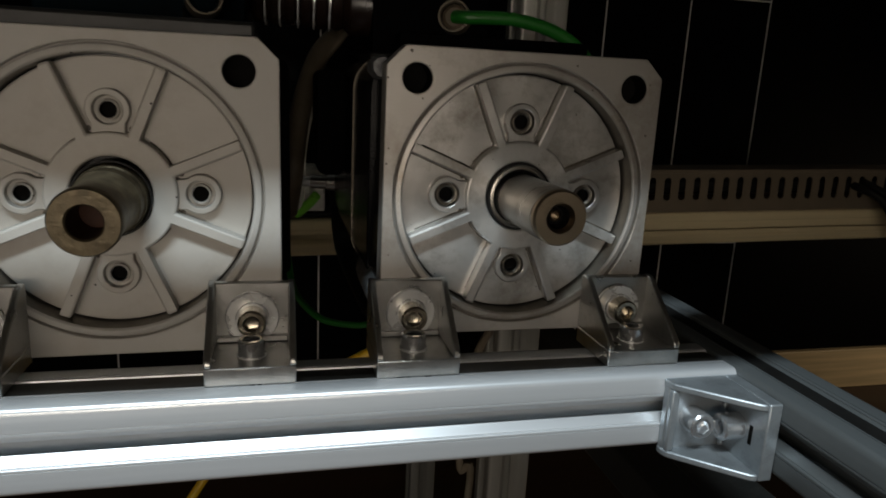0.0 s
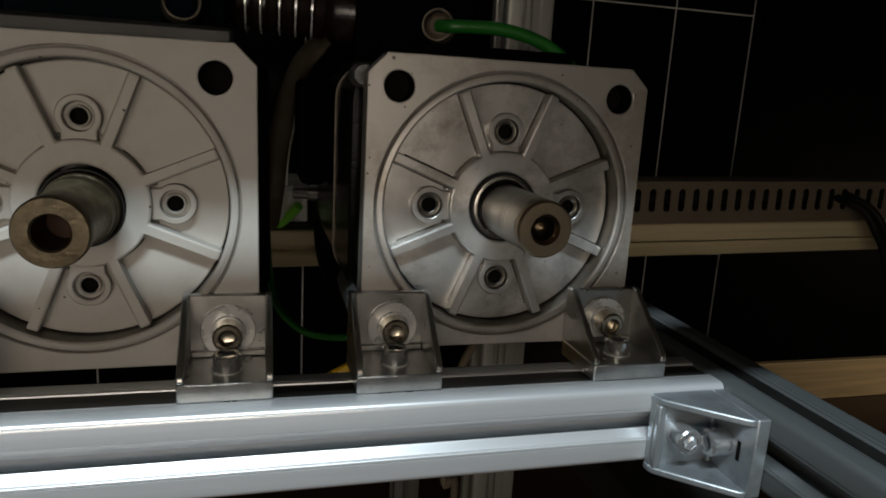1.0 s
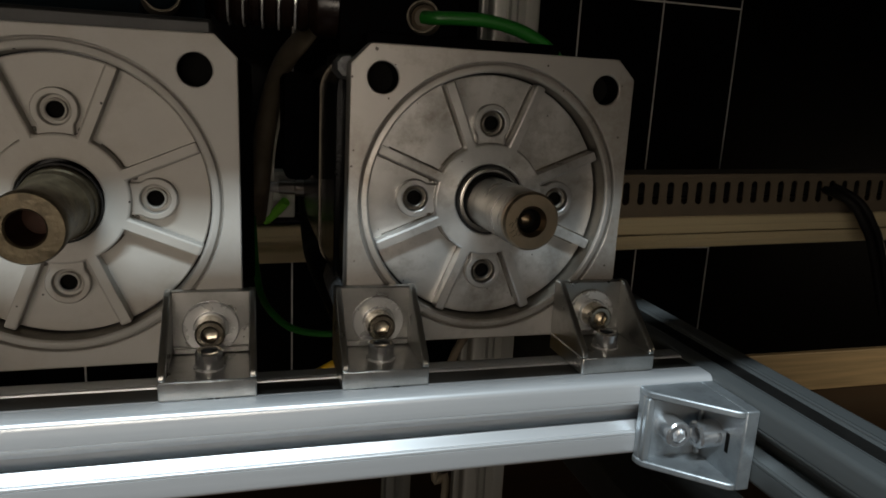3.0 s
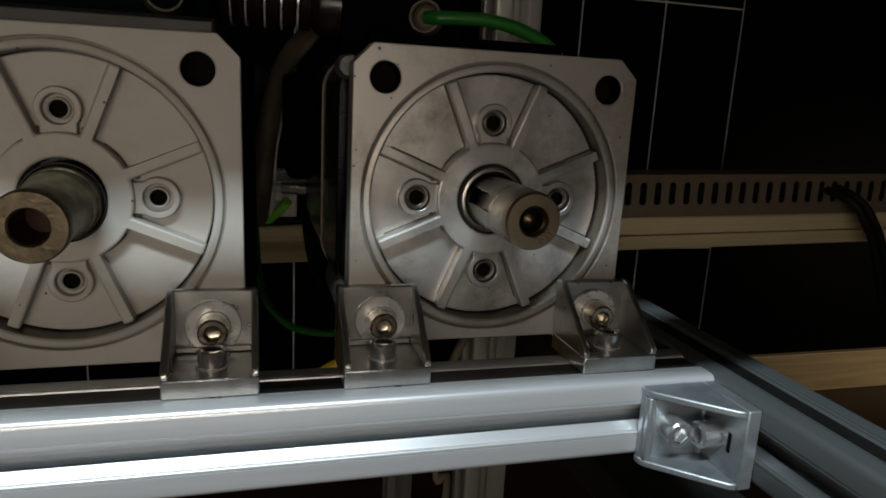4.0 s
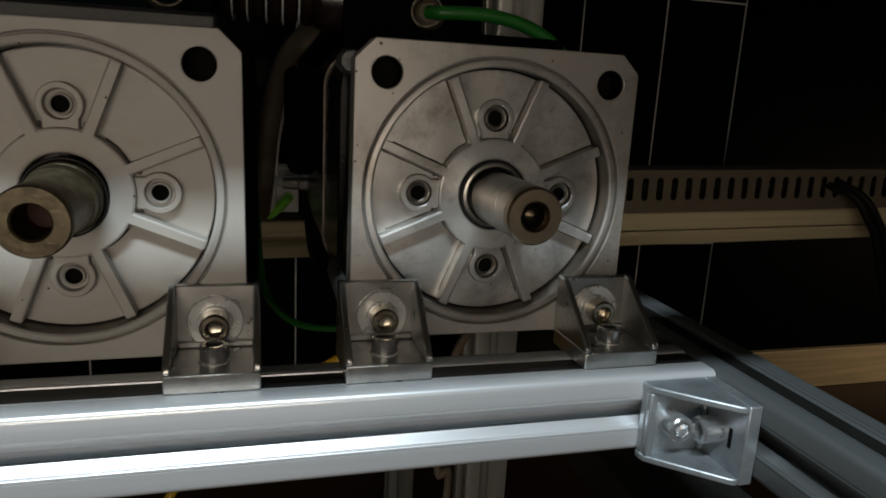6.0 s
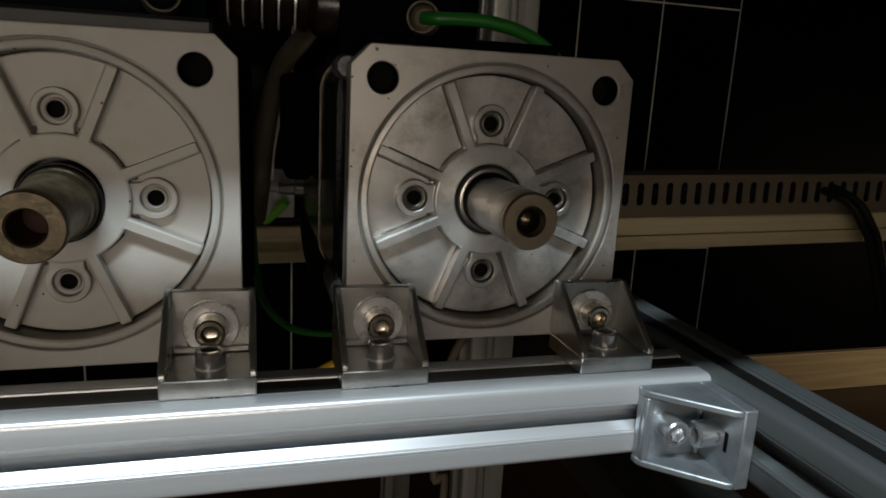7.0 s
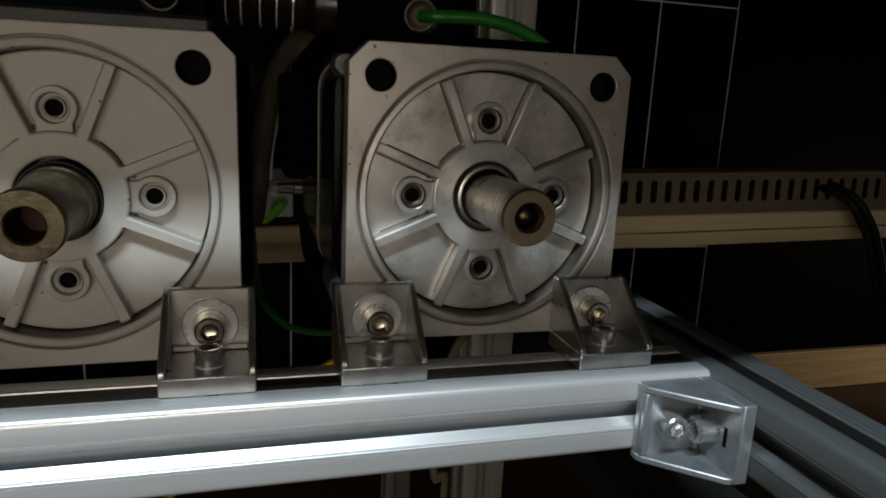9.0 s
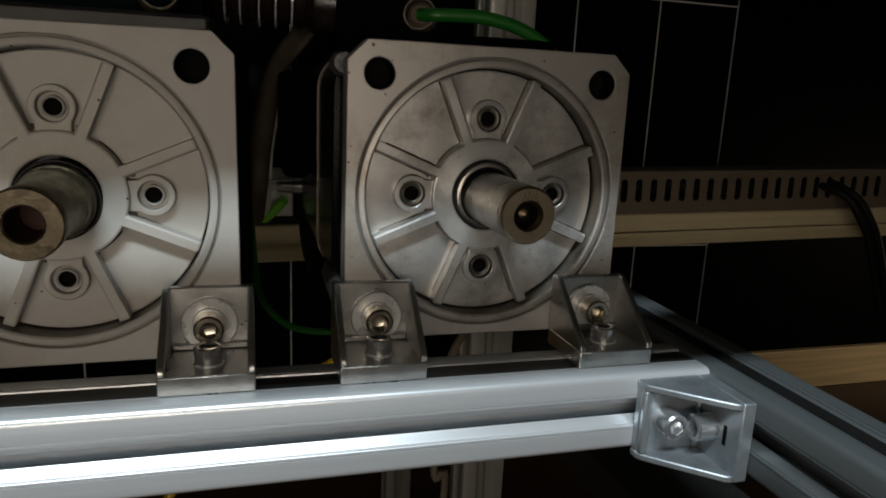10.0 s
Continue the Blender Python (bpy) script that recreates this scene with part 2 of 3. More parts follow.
def lathe(bm, profile, n=48, axis="y", at=(0, 0, 0)):
    """Turns (radius, along) pairs about an axis; a zero radius closes an end."""
    rings = []
    for r, a in profile:
        k = 1 if r < 1e-6 else n
        ring = []
        for i in range(k):
            c, s = r * math.cos(2 * math.pi * i / n), r * math.sin(2 * math.pi * i / n)
            p = {"y": (c, a, s), "z": (c, s, a), "x": (a, c, s)}[axis]
            ring.append(bm.verts.new((p[0] + at[0], p[1] + at[1], p[2] + at[2])))
        rings.append(ring)
    for p, q in zip(rings, rings[1:]):
        for i in range(n):
            j = (i + 1) % n
            f = [p[i % len(p)], p[j % len(p)], q[j % len(q)], q[i % len(q)]]
            f = list(dict.fromkeys(f))
            if len(f) > 2:
                bm.faces.new(f)
    return bm


def turned(profile, n=48, axis="y", at=(0, 0, 0)):
    return lathe(bmesh.new(), profile, n, axis, at)


def tube(points, r, sides=12, steps=8, ends=True):
    """A round cable through points, on a Catmull-Rom curve."""
    pts = [Vector(p) for p in points]
    pts = [pts[0] * 2 - pts[1], *pts, pts[-1] * 2 - pts[-2]]
    line = []
    for a, b, c, d in zip(pts, pts[1:], pts[2:], pts[3:]):
        for i in range(steps):
            t = i / steps
            line.append(0.5 * (2 * b + (c - a) * t + (2 * a - 5 * b + 4 * c - d) * t * t + (3 * b - a - 3 * c + d) * t**3))
    line.append(pts[-2])
    bm = bmesh.new()
    rings, side = [], None
    for i, p in enumerate(line):
        way = (line[min(i + 1, len(line) - 1)] - line[max(i - 1, 0)]).normalized()
        side = (side - way * side.dot(way)).normalized() if side else way.orthogonal().normalized()
        up = way.cross(side)
        rings.append([bm.verts.new(p + r * (math.cos(2 * math.pi * k / sides) * side + math.sin(2 * math.pi * k / sides) * up)) for k in range(sides)])
    for p, q in zip(rings, rings[1:]):
        for i in range(sides):
            j = (i + 1) % sides
            bm.faces.new((p[i], p[j], q[j], q[i]))
    if ends:
        bm.faces.new(rings[0][::-1])
        bm.faces.new(rings[-1])
    return bm


def slot_outline(w=0.04):
    """The section of a square T-slot profile, as (u, v) pairs."""
    h = w / 2
    r = 0.0034
    # one side, from the middle of its slot round the corner to the next side's slot
    cav, depth = 0.0095, 0.0128
    side = [(0.0012, -h + depth), (cav - 0.003, -h + depth), (cav, -h + depth - 0.003), (cav, -h + 0.0060), (0.0032, -h + 0.0052), (0.0030, -h + 0.0046), (0.0066, -h + 0.0011), (0.0070, -h + 0.0011), (0.0072, -h + 0.0003), (0.0076, -h), (0.0085, -h), (0.0086, -h + 0.0006), (0.0090, -h + 0.0006), (0.0091, -h)]
    corner = [(h - r + r * math.sin(radians(a)), -h + r - r * math.cos(radians(a))) for a in (0, 22.5, 45, 67.5, 90)]
    run = side + corner + [(-v, -u) for u, v in reversed(side)]
    out = []
    for k in range(4):
        c, s = (1, 0, -1, 0)[k], (0, 1, 0, -1)[k]
        out += [(c * u - s * v, s * u + c * v) for u, v in run]
    return out


def t_slot(axis, a0, a1, cu, cv):
    """A length of T-slot profile along an axis; cu and cv are its centre in the two other axes."""
    bm = bmesh.new()
    sec = slot_outline()
    ends = []
    for a in (a0, a1):
        ring = []
        for u, v in sec:
            u, v = u + cu, v + cv
            ring.append(bm.verts.new({"x": (a, u, v), "y": (u, a, v), "z": (u, v, a)}[axis]))
        ends.append(ring)
    n = len(sec)
    for i in range(n):
        bm.faces.new((ends[0][i], ends[0][(i + 1) % n], ends[1][(i + 1) % n], ends[1][i]))
    bm.faces.new(ends[0])
    bm.faces.new(ends[1][::-1])
    return bm


# ---- the room ----
WALL_Y = 1.2


def room():
    part("floor", boxed(-2.6, 3.4, -2.6, WALL_Y + 0.2, -0.1, 0.0), FLOOR)
    bpy.data.objects["floor"]["kind"] = "structure"
    for name, a in (
        ("wall_west", (-2.75, -2.6, -2.6, WALL_Y + 0.2, 0, 2.6)),
        ("wall_east", (3.4, 3.55, -2.6, WALL_Y + 0.2, 0, 2.6)),
        ("wall_south", (-2.75, 3.55, -2.75, -2.6, 0, 2.6)),
        ("ceiling", (-2.75, 3.55, -2.75, WALL_Y + 0.35, 2.6, 2.75)),
    ):
        tagged(part(name, boxed(*a), PLASTER), kind="structure")
    tagged(part("wall_north", boxed(-2.6, 3.4, WALL_Y + 0.0014, WALL_Y + 0.2, 0, 2.6), GROUT), "black tiled wall with pale grout lines", kind="structure")
    tagged(part("baseboard", boxed(-2.6, 3.4, WALL_Y - 0.018, WALL_Y, 0, 0.118), SKIRT, bevel=0.003), "pale varnished wooden baseboard", kind="structure")
    tagged(part("wall_panel", boxed(1.0545, 3.4, WALL_Y - 0.004, WALL_Y + 0.0012, 0.119, 2.595), PANEL), "plain black wall panel beside the tiles", kind="structure")
    # tiles, each proud of the grout
    pitch, tall, gap = 0.2160, 0.600, 0.0038
    meshes = {}
    wall = bpy.data.objects["wall_north"]
    for i in range(-16, 11):
        for k in range(-5, 2):
            z0, z1 = AXLE + 0.295 + tall * k, AXLE + 0.295 + tall * (k + 1) - gap
            z0, z1 = max(z0, 0.125), min(z1, 2.595)
            x0 = 1.052 + pitch * i
            if x0 < -2.59 or x0 > 1.0 or z1 - z0 < 0.03:
                continue
            key = round(z1 - z0, 4)
            if key not in meshes:
                bm = boxed(0, pitch - gap, 0, 0.0078, 0, z1 - z0)
                bmesh.ops.bevel(bm, geom=[e for e in bm.edges if all(v.co.y < 0.001 for v in e.verts)], offset=0.0012, segments=1, affect="EDGES")
                me = bpy.data.meshes.new("tile")
                bm.to_mesh(me)
                bm.free()
                me.materials.append(TILE)
                meshes[key] = me
            tile = new("tile", meshes[key])
            tile.parent = wall
            tile.location = (x0 + gap / 2, WALL_Y, z0)


room()

# ---- the frame of T-slot profiles ----
RAIL_TOP = AXLE - 0.0798
RAIL_Y = -0.0293


def profile_thing(name, axis, a0, a1, cu, cv, mat, label):
    ob = part(name, t_slot(axis, a0, a1, cu, cv), mat, bevel=0.0)
    return tagged(ob, label, "aluminium profile", "T-slot frame")


def frame_rails():
    front = profile_thing("front_rail", "x", -0.75, 0.1062, RAIL_Y, RAIL_TOP - 0.02, ANODISED, "silver anodised T-slot aluminium rail carrying the motor brackets")
    # Filler strip that darkens the top slot as shade would.
    part("slot_cover", boxed(-0.75, 0.105, RAIL_Y - 0.0066, RAIL_Y + 0.0066, RAIL_TOP - 0.0040, RAIL_TOP - 0.0009), SLOT_SHADE, front, "dark strip put in the top slot in place of shade")
    rng = random.Random(7)
    for cx in (-0.1330, -0.0660, -0.0540):
        bm = bmesh.new()
        for _ in range(5):
            x, y, r = cx + rng.uniform(-0.003, 0.003), -0.0374 + rng.uniform(-0.0009, 0.0004), rng.uniform(0.0003, 0.0008)
            ring = [bm.verts.new((x + 2.0 * r * math.cos(a) * rng.uniform(0.6, 1.2), y + r * math.sin(a), RAIL_TOP + 0.00006)) for a in np.linspace(0, 5.6, 9)]
            bm.faces.new(ring)
        part("grease_mark", bm, SHADE, front, "small black grease mark")
    side = profile_thing("side_rail", "y", -0.9, 0.3976, 0.1264, RAIL_TOP - 0.02, ANODISED_Y_SHADED, "silver anodised T-slot rail, darkened for shade, butted to the front rail")
    part("slot_cover", boxed(0.1264 - 0.0048, 0.1264 + 0.0048, -0.9, 0.397, RAIL_TOP - 0.0040, RAIL_TOP - 0.0016), RUBBER, side, "black strip filling the slot")
    profile_thing("upright_post", "z", 0.0, 1.5, 0.0864, 0.23, ANODISED_Z_DIM, "upright T-slot aluminium post beside the side rail")
    profile_thing("upright_post", "z", 0.0, AXLE - 0.118, 0.101, 0.64, ANODISED_Z_DIM, "upright T-slot aluminium post behind the frame")
    back = part("back_rail", t_slot("x", -0.55, 0.56, 0.0, 0.0), CHAMPAGNE)
    tagged(back, "yellowed T-slot aluminium rail under a cable duct", "aluminium profile", "T-slot frame")
    for z0, z1 in ((-0.0008, 0.0085), (-0.0086, -0.0026)):
        part("slot_cover", boxed(-0.15, 0.56, -0.0198, -0.0165, z0, z1), CHAMPAGNE, back, "yellowed strip closing the slot", bevel=0.0004)
    back.matrix_world = pose(0.27, 0.418, AXLE - 0.1025, 0, -1.4, 0)




def lower_shelf():
    t = thing("lower_shelf", pose(0.1200, 0.0, RAIL_TOP - 0.120), "dark grey sheet shelf under the side rail", "shelf")
    # Plain bar in place of a lower rail; its black stands for shade.
    part("edge_bar", boxed(0.0, 0.0340, -0.9, 0.397, -0.030, 0.0), SLATE, t, "bar standing in for an unlit lower rail", bevel=0.002)
    part("sheet", boxed(0.0342, 0.080, -0.9, 0.397, -0.006, -0.002), SLATE_GREY, t, bevel=0.001)
    for y in (-0.86, 0.355):
        part("leg", boxed(0.004, 0.030, y, y + 0.03, 0.120 - RAIL_TOP, -0.0302), SLATE, t, bevel=0.002)


frame_rails()
lower_shelf()

# ---- servo motors ----
HOLE = 0.0574
HALF = 0.0728


def sector(a, r0, r1, rib):
    """A pocket between two ribs, centred on angle a (degrees), with parallel rib sides."""
    out = []
    half = 22.5
    for r, order in ((r0, 1), (r1, -1)):
        lim = math.degrees(math.asin(min(rib / r, 1)))
        lo, hi = -half + lim, half - lim
        n = 5 if r == r0 else 9
        angs = [lo + (hi - lo) * i / n for i in range(n + 1)]
        if order < 0:
            angs.reverse()
        out += [(r * math.cos(radians(a + q)), r * math.sin(radians(a + q))) for q in angs]
    return out


def boss_outline(a):
    """A round boss with a square ear that runs into the hub."""
    out = [(0.0270, 0.0072)]
    out += [(0.0382 + 0.0095 * math.cos(radians(q)), 0.0095 * math.sin(radians(q))) for q in range(130, -131, -13)]
    out.append((0.0270, -0.0072))
    c, s = math.cos(a), math.sin(a)
    return [(c * u - s * v, s * u + c * v) for u, v in out]


def spoked_outline(r0, r1, rib):
    """The outline of a hub with eight straight ribs that end at r1."""
    out = []
    near, far = math.degrees(math.asin(rib / r0)), math.degrees(math.asin(rib / r1))
    for k in range(8):
        a = 45 * k
        run = [(r0, a - 22.5 + near + (45 - 2 * near) * i / 6) for i in range(7)]
        run += [(r1, a + 22.5 - far), (r1, a + 22.5 + far)]
        out += [(r * math.cos(radians(q)), r * math.sin(radians(q))) for r, q in run]
    return out


def motor_face(motor, flange, cast, bore, right, low):
    c = 0.0095
    h = HALF
    outer = [(-h + c, -low), (right - c, -low), (right, -low + c), (right, h - c), (right - c, h), (-h + c, h), (-h, h - c), (-h, -low + c)]
    holes = [circle(0.0073, 28, x, z) for x in (-HOLE, HOLE) for z in (-HOLE, HOLE)]
    part("flange", plate(bmesh.new(), outer, [*holes, circle(0.0678, 96)], 0.0, 0.013), flange, motor, "machined square aluminium flange", bevel=0.0006)
    for x in (-HOLE, HOLE):
        for z in (-HOLE, HOLE):
            part("bolt_hole", turned([(0.0072, 0.0009), (0.0071, 0.0128), (0, 0.0129)], 28, "y", (x, 0, z)), SHADE, motor, "bolt hole lined black for shade")
    # the turned ring set into the flange, with a straight inner wall
    part("centring_ring", turned([(0.0677, 0.012), (0.0677, 0.0030), (0.0670, 0.0026), (0.0667, 0.0008), (0.0662, 0.0001), (0.0654, -0.0002), (0.0638, -0.0003), (0.0632, 0.0001), (0.0628, 0.0010)], 128), flange, motor, "turned aluminium ring inside the flange")
    part("ring_wall", turned([(0.0628, 0.0010), (0.0627, 0.0020), (0.0627, 0.0128)], 128), OILY_SHADED, motor, "oily inner wall of the ring, darkened for shade")
    # hub and ribs stand on a recessed disc
    part("ribbed_web", plate(bmesh.new(), spoked_outline(0.0287, 0.0624, 0.0026), [circle(0.0178, 48)], 0.0040, 0.0118), cast, motor, "cast web of eight ribs", bevel=0.0011, smooth=False)
    part("recess_floor", plate(bmesh.new(), circle(0.0620, 96), [circle(0.0178, 48), *[circle(0.0037, 24, 0.0382 * math.cos(radians(90 * k)), 0.0382 * math.sin(radians(90 * k))) for k in range(4)]], 0.0110, 0.0128), cast, motor, bevel=0.0007)
    rng = random.Random(21)
    # Dark tubes along hub and ribs imitate the shade of the pocket walls.
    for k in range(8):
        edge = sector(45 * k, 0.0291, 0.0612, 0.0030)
        edge = [edge[-1], *edge[:6], edge[6]] if bore is OILY_SHADED else edge[:6]
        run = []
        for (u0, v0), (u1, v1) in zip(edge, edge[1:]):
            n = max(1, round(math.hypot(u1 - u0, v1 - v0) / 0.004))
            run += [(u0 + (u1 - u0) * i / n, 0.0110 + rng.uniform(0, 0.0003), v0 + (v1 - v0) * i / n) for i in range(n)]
        part("grease_line", tube(run, rng.uniform(0.0003, 0.0006), 6, 3), DENT_SHADE, motor, "dark line imitating shade along a pocket edge")
    for k in range(4):
        a = radians(90 * k)
        at = (0.0382 * math.cos(a), 0, 0.0382 * math.sin(a))
        boss = part("screw_boss", plate(bmesh.new(), boss_outline(a), [circle(0.0064, 32, at[0], at[2])], 0.0070, 0.0112), cast, motor, bevel=0.0006)
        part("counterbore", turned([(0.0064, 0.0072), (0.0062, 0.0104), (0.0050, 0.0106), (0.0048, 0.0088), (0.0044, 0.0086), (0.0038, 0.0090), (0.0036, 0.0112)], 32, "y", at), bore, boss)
        part("screw_hole", turned([(0.0036, 0.0096), (0.0035, 0.0128), (0.0, 0.0129)], 24, "y", at), SHADE, boss, "threaded hole lined black for shade")
        for q in (-1, 1):
            u, v = 0.0296, q * 0.0092
            c, d = math.cos(a), math.sin(a)
            part("notch", turned([(0, 0.0106), (0.0012, 0.0106), (0.0014, 0.0112)], 12, "y", (c * u - d * v, 0, d * u + c * v)), DENT_SHADE, boss, "dark notch beside the boss")


def motor_body(motor):
    part("front_bell", plate(bmesh.new(), rounded(-0.0695, 0.0695, -0.0695, 0.0695, 0.017), [], 0.013, 0.062), BLACK, motor, "black painted bell", bevel=0.002)
    part("stator_housing", plate(bmesh.new(), rounded(-0.0718, 0.0718, -0.0718, 0.0715, 0.022), [], 0.062, 0.255), BLACK, motor, "black painted stator housing", bevel=0.003)
    # Rim added to draw the narrow highlight along the glossy black housing.
    part("seam_rim", plate(bmesh.new(), rounded(-0.0727, 0.0727, -0.0727, 0.0724, 0.0224, 8), [rounded(-0.0700, 0.0700, -0.0700, 0.0700, 0.021, 8)], 0.1420, 0.1425), DULL, motor, "thin metal rim standing in for a highlight")
    part("rear_bell", plate(bmesh.new(), rounded(-0.0715, 0.0715, -0.0715, 0.070, 0.024), [], 0.255, 0.292), BLACK, motor, "black painted rear bell", bevel=0.006)
    part("cast_lug", turned([(0, -0.003), (0.0050, -0.003), (0.0058, -0.001), (0.0062, 0.012), (0.0050, 0.022), (0, 0.023)], 9, "y", (-0.0715, 0.022, 0.062)), SCUFFED, motor, "scuffed grey cast lug")
    part("cast_foot", turned([(0, 0.014), (0.0095, 0.015), (0.0120, 0.020), (0.0130, 0.050), (0.0128, 0.095), (0.0080, 0.118), (0, 0.120)], 14, "y", (-0.0612, 0.0, -0.0625)), SCUFFED, motor, "scuffed grey lower corner of the casting")


def encoder_cover(motor):
    """The connector housing on one side of the turning motor."""
    part("encoder_cover", plate(bmesh.new(), rounded(-0.0925, -0.0715, -0.017, 0.062, 0.006), [], 0.205, 0.275), PANEL, motor, "black connector housing", bevel=0.002)


def flange_pits(motor):
    """Small dark dents and stains on the flange of the turning motor."""
    rng = random.Random(12)
    for x, z, r in ((-0.0607, 0.0700, 0.0009), (-0.0718, 0.0570, 0.0007), (-0.0714, 0.0160, 0.0006), (-0.0705, 0.0235, 0.0005), (0.0245, 0.0675, 0.0006), (0.0667, 0.0340, 0.0006), (0.0665, -0.0345, 0.0006), (-0.0545, 0.0480, 0.0005), (0.0660, 0.0600, 0.0004), (-0.0690, -0.0300, 0.0005)):
        bm = bmesh.new()
        rim = [(r * rng.uniform(0.6, 1.3) * math.cos(a), r * rng.uniform(0.6, 1.3) * math.sin(a)) for a in np.linspace(0, 2 * math.pi, 10)[:-1]]
        ring = [bm.verts.new((x + u, -0.00008, z + v)) for u, v in rim]
        low = [bm.verts.new((x + u, 0.0003, z + v)) for u, v in rim]
        bm.faces.new(ring)
        for i in range(len(ring)):
            j = (i + 1) % len(ring)
            bm.faces.new((ring[i], ring[j], low[j], low[i]))
        part("dent", bm, DENT_SHADE, motor, "small dark dent")


def side_cover(motor):
    """The terminal cover on one side of the stained motor."""
    part("side_cover", plate(bmesh.new(), rounded(0.0700, 0.0815, -0.066, 0.066, 0.0055), [], 0.100, 0.150), PANEL, motor, "black side cover", bevel=0.002)


def clean_shaft(motor):
    """A spinning shaft with a keyway in its upper side."""
    r = 0.0130
    bm = bmesh.new()
    # the round with a flat-bottomed keyway cut in it
    n = 64
    half = 0.004
    sec = [(r * math.sin(radians(a)), r * math.cos(radians(a))) for a in np.linspace(math.degrees(math.asin(half / r)), 360 - math.degrees(math.asin(half / r)), n)]
    key = sec + [(-half, r - 0.0045), (half, r - 0.0045)]
    plate(bm, key, [], -0.0283, 0.001)
    shaft = part("shaft", bm, STEEL, motor, "ground steel shaft with a keyway", bevel=0.0003)
    part("shaft_neck", turned([(r, 0.001), (r, 0.02), (0, 0.02)], 64), STEEL, shaft)
    part("shaft_journal", turned([(0, -0.0280), (r - 0.0001, -0.0280), (r, -0.0284), (r, -0.0478), (r - 0.0002, -0.0480)], 64), STEEL, shaft)
    part("shaft_tip", turned([(r - 0.0001, -0.0476), (r - 0.0001, -0.0506), (r - 0.0010, -0.0518), (0.0070, -0.0518), (0.0056, -0.0494), (0.0050, -0.041), (0, -0.041)], 64), END, shaft, "brownish turned shaft end with a tapped hole")
    # Cone added to show a glint at the bottom of the tapped hole.
    part("centre_pip", turned([(0.0030, -0.0436), (0.0025, -0.0460), (0.0008, -0.0474), (0.0, -0.0476)], 20), END, shaft)
    part("centre_bore", turned([(0.0054, -0.0491), (0.0042, -0.0446), (0.0, -0.0431)], 32), SHADE, shaft, "tapped centre hole lined black for shade")
    rng = random.Random(4)
    for k in range(9):
        a, q = radians(205 + 7 * k + rng.uniform(-2, 2)), 0.0085 + rng.uniform(-0.0015, 0.0018)
        ob = part("scratch", boxed(-0.00018, 0.00018, -0.00006, 0.0002, -0.0012, 0.0012), RUSTY, shaft)
        ob.matrix_basis = pose(q * math.cos(a), -0.0518, q * math.sin(a), 0, rng.uniform(-30, 30), 0)
    part("oil_seal", turned([(0.0178, 0.0046), (0.0172, 0.0030), (0.0160, 0.0030), (0.0154, 0.006), (0.0140, 0.0056), (0.0138, 0.0036), (0.0131, 0.0042), (0.0131, 0.012)], 64), RUBBER, motor, "black rubber oil seal")
    part("seal_ring", turned([(0.0166, 0.0034), (0.0163, 0.0020), (0.0155, 0.0018), (0.0152, 0.0026), (0.0146, 0.0026), (0.0141, 0.0032), (0.0140, 0.0055)], 64), STEEL, motor, "steel ring of the oil seal")
    return shaft


def brown_shaft(motor):
    off = (0, 0, -0.0016)
    shaft = part("shaft", turned([(0.0, 0.012), (0.0162, 0.012), (0.0162, 0.003), (0.0158, -0.0008), (0.0150, -0.0014), (0.0148, -0.0090), (0.0140, -0.0100), (0.0136, -0.0130), (0.0131, -0.0140), (0.0131, -0.0385), (0.0140, -0.0392), (0.0140, -0.0440), (0.0133, -0.0452), (0.0076, -0.0452), (0.0069, -0.0443), (0.0067, -0.0200), (0, -0.019)], 72, "y", off), RUSTY, motor, "oil-stained brown steel shaft with a bored end")
    shaft.matrix_basis = pose(0, 0, 0, 1.6, 0, 0)
    part("shaft_bore", turned([(0.00685, -0.0438), (0.0065, -0.0250), (0, -0.0220)], 40, "y", off), RUST, shaft, "rusty bore")
    part("oil_seal", turned([(0.0178, 0.0045), (0.0176, 0.0030), (0.0168, 0.0030), (0.0166, 0.0070), (0.0160, 0.0074)], 64, "y", off), RUBBER, motor, "black rubber oil seal")


def servo_motor(name, m, label, spinning):
    motor = thing(name, m, label, "motor", "servo motors on the rail")
    motor_face(motor, *((FLANGE, CAST, OILY_SHADED, HALF, HALF) if spinning else (FLANGE_PALE, CAST_PALE, CAST_PALE, 0.0752, 0.0756)))
    motor_body(motor)
    shaft = clean_shaft(motor) if spinning else brown_shaft(motor)
    if spinning:
        encoder_cover(motor)
        flange_pits(motor)
    else:
        side_cover(motor)
    return motor, shaft


MOTOR_B, SPIN = servo_motor("servo_motor", pose(0, 0, AXLE), "black servo motor with aluminium flange and turning steel shaft", True)
MOTOR_A, _ = servo_motor("servo_motor", pose(-0.1967, -0.0011, AXLE - 0.0017, 0, -0.43, 0), "black servo motor with pale flange and oil-stained shaft", False)

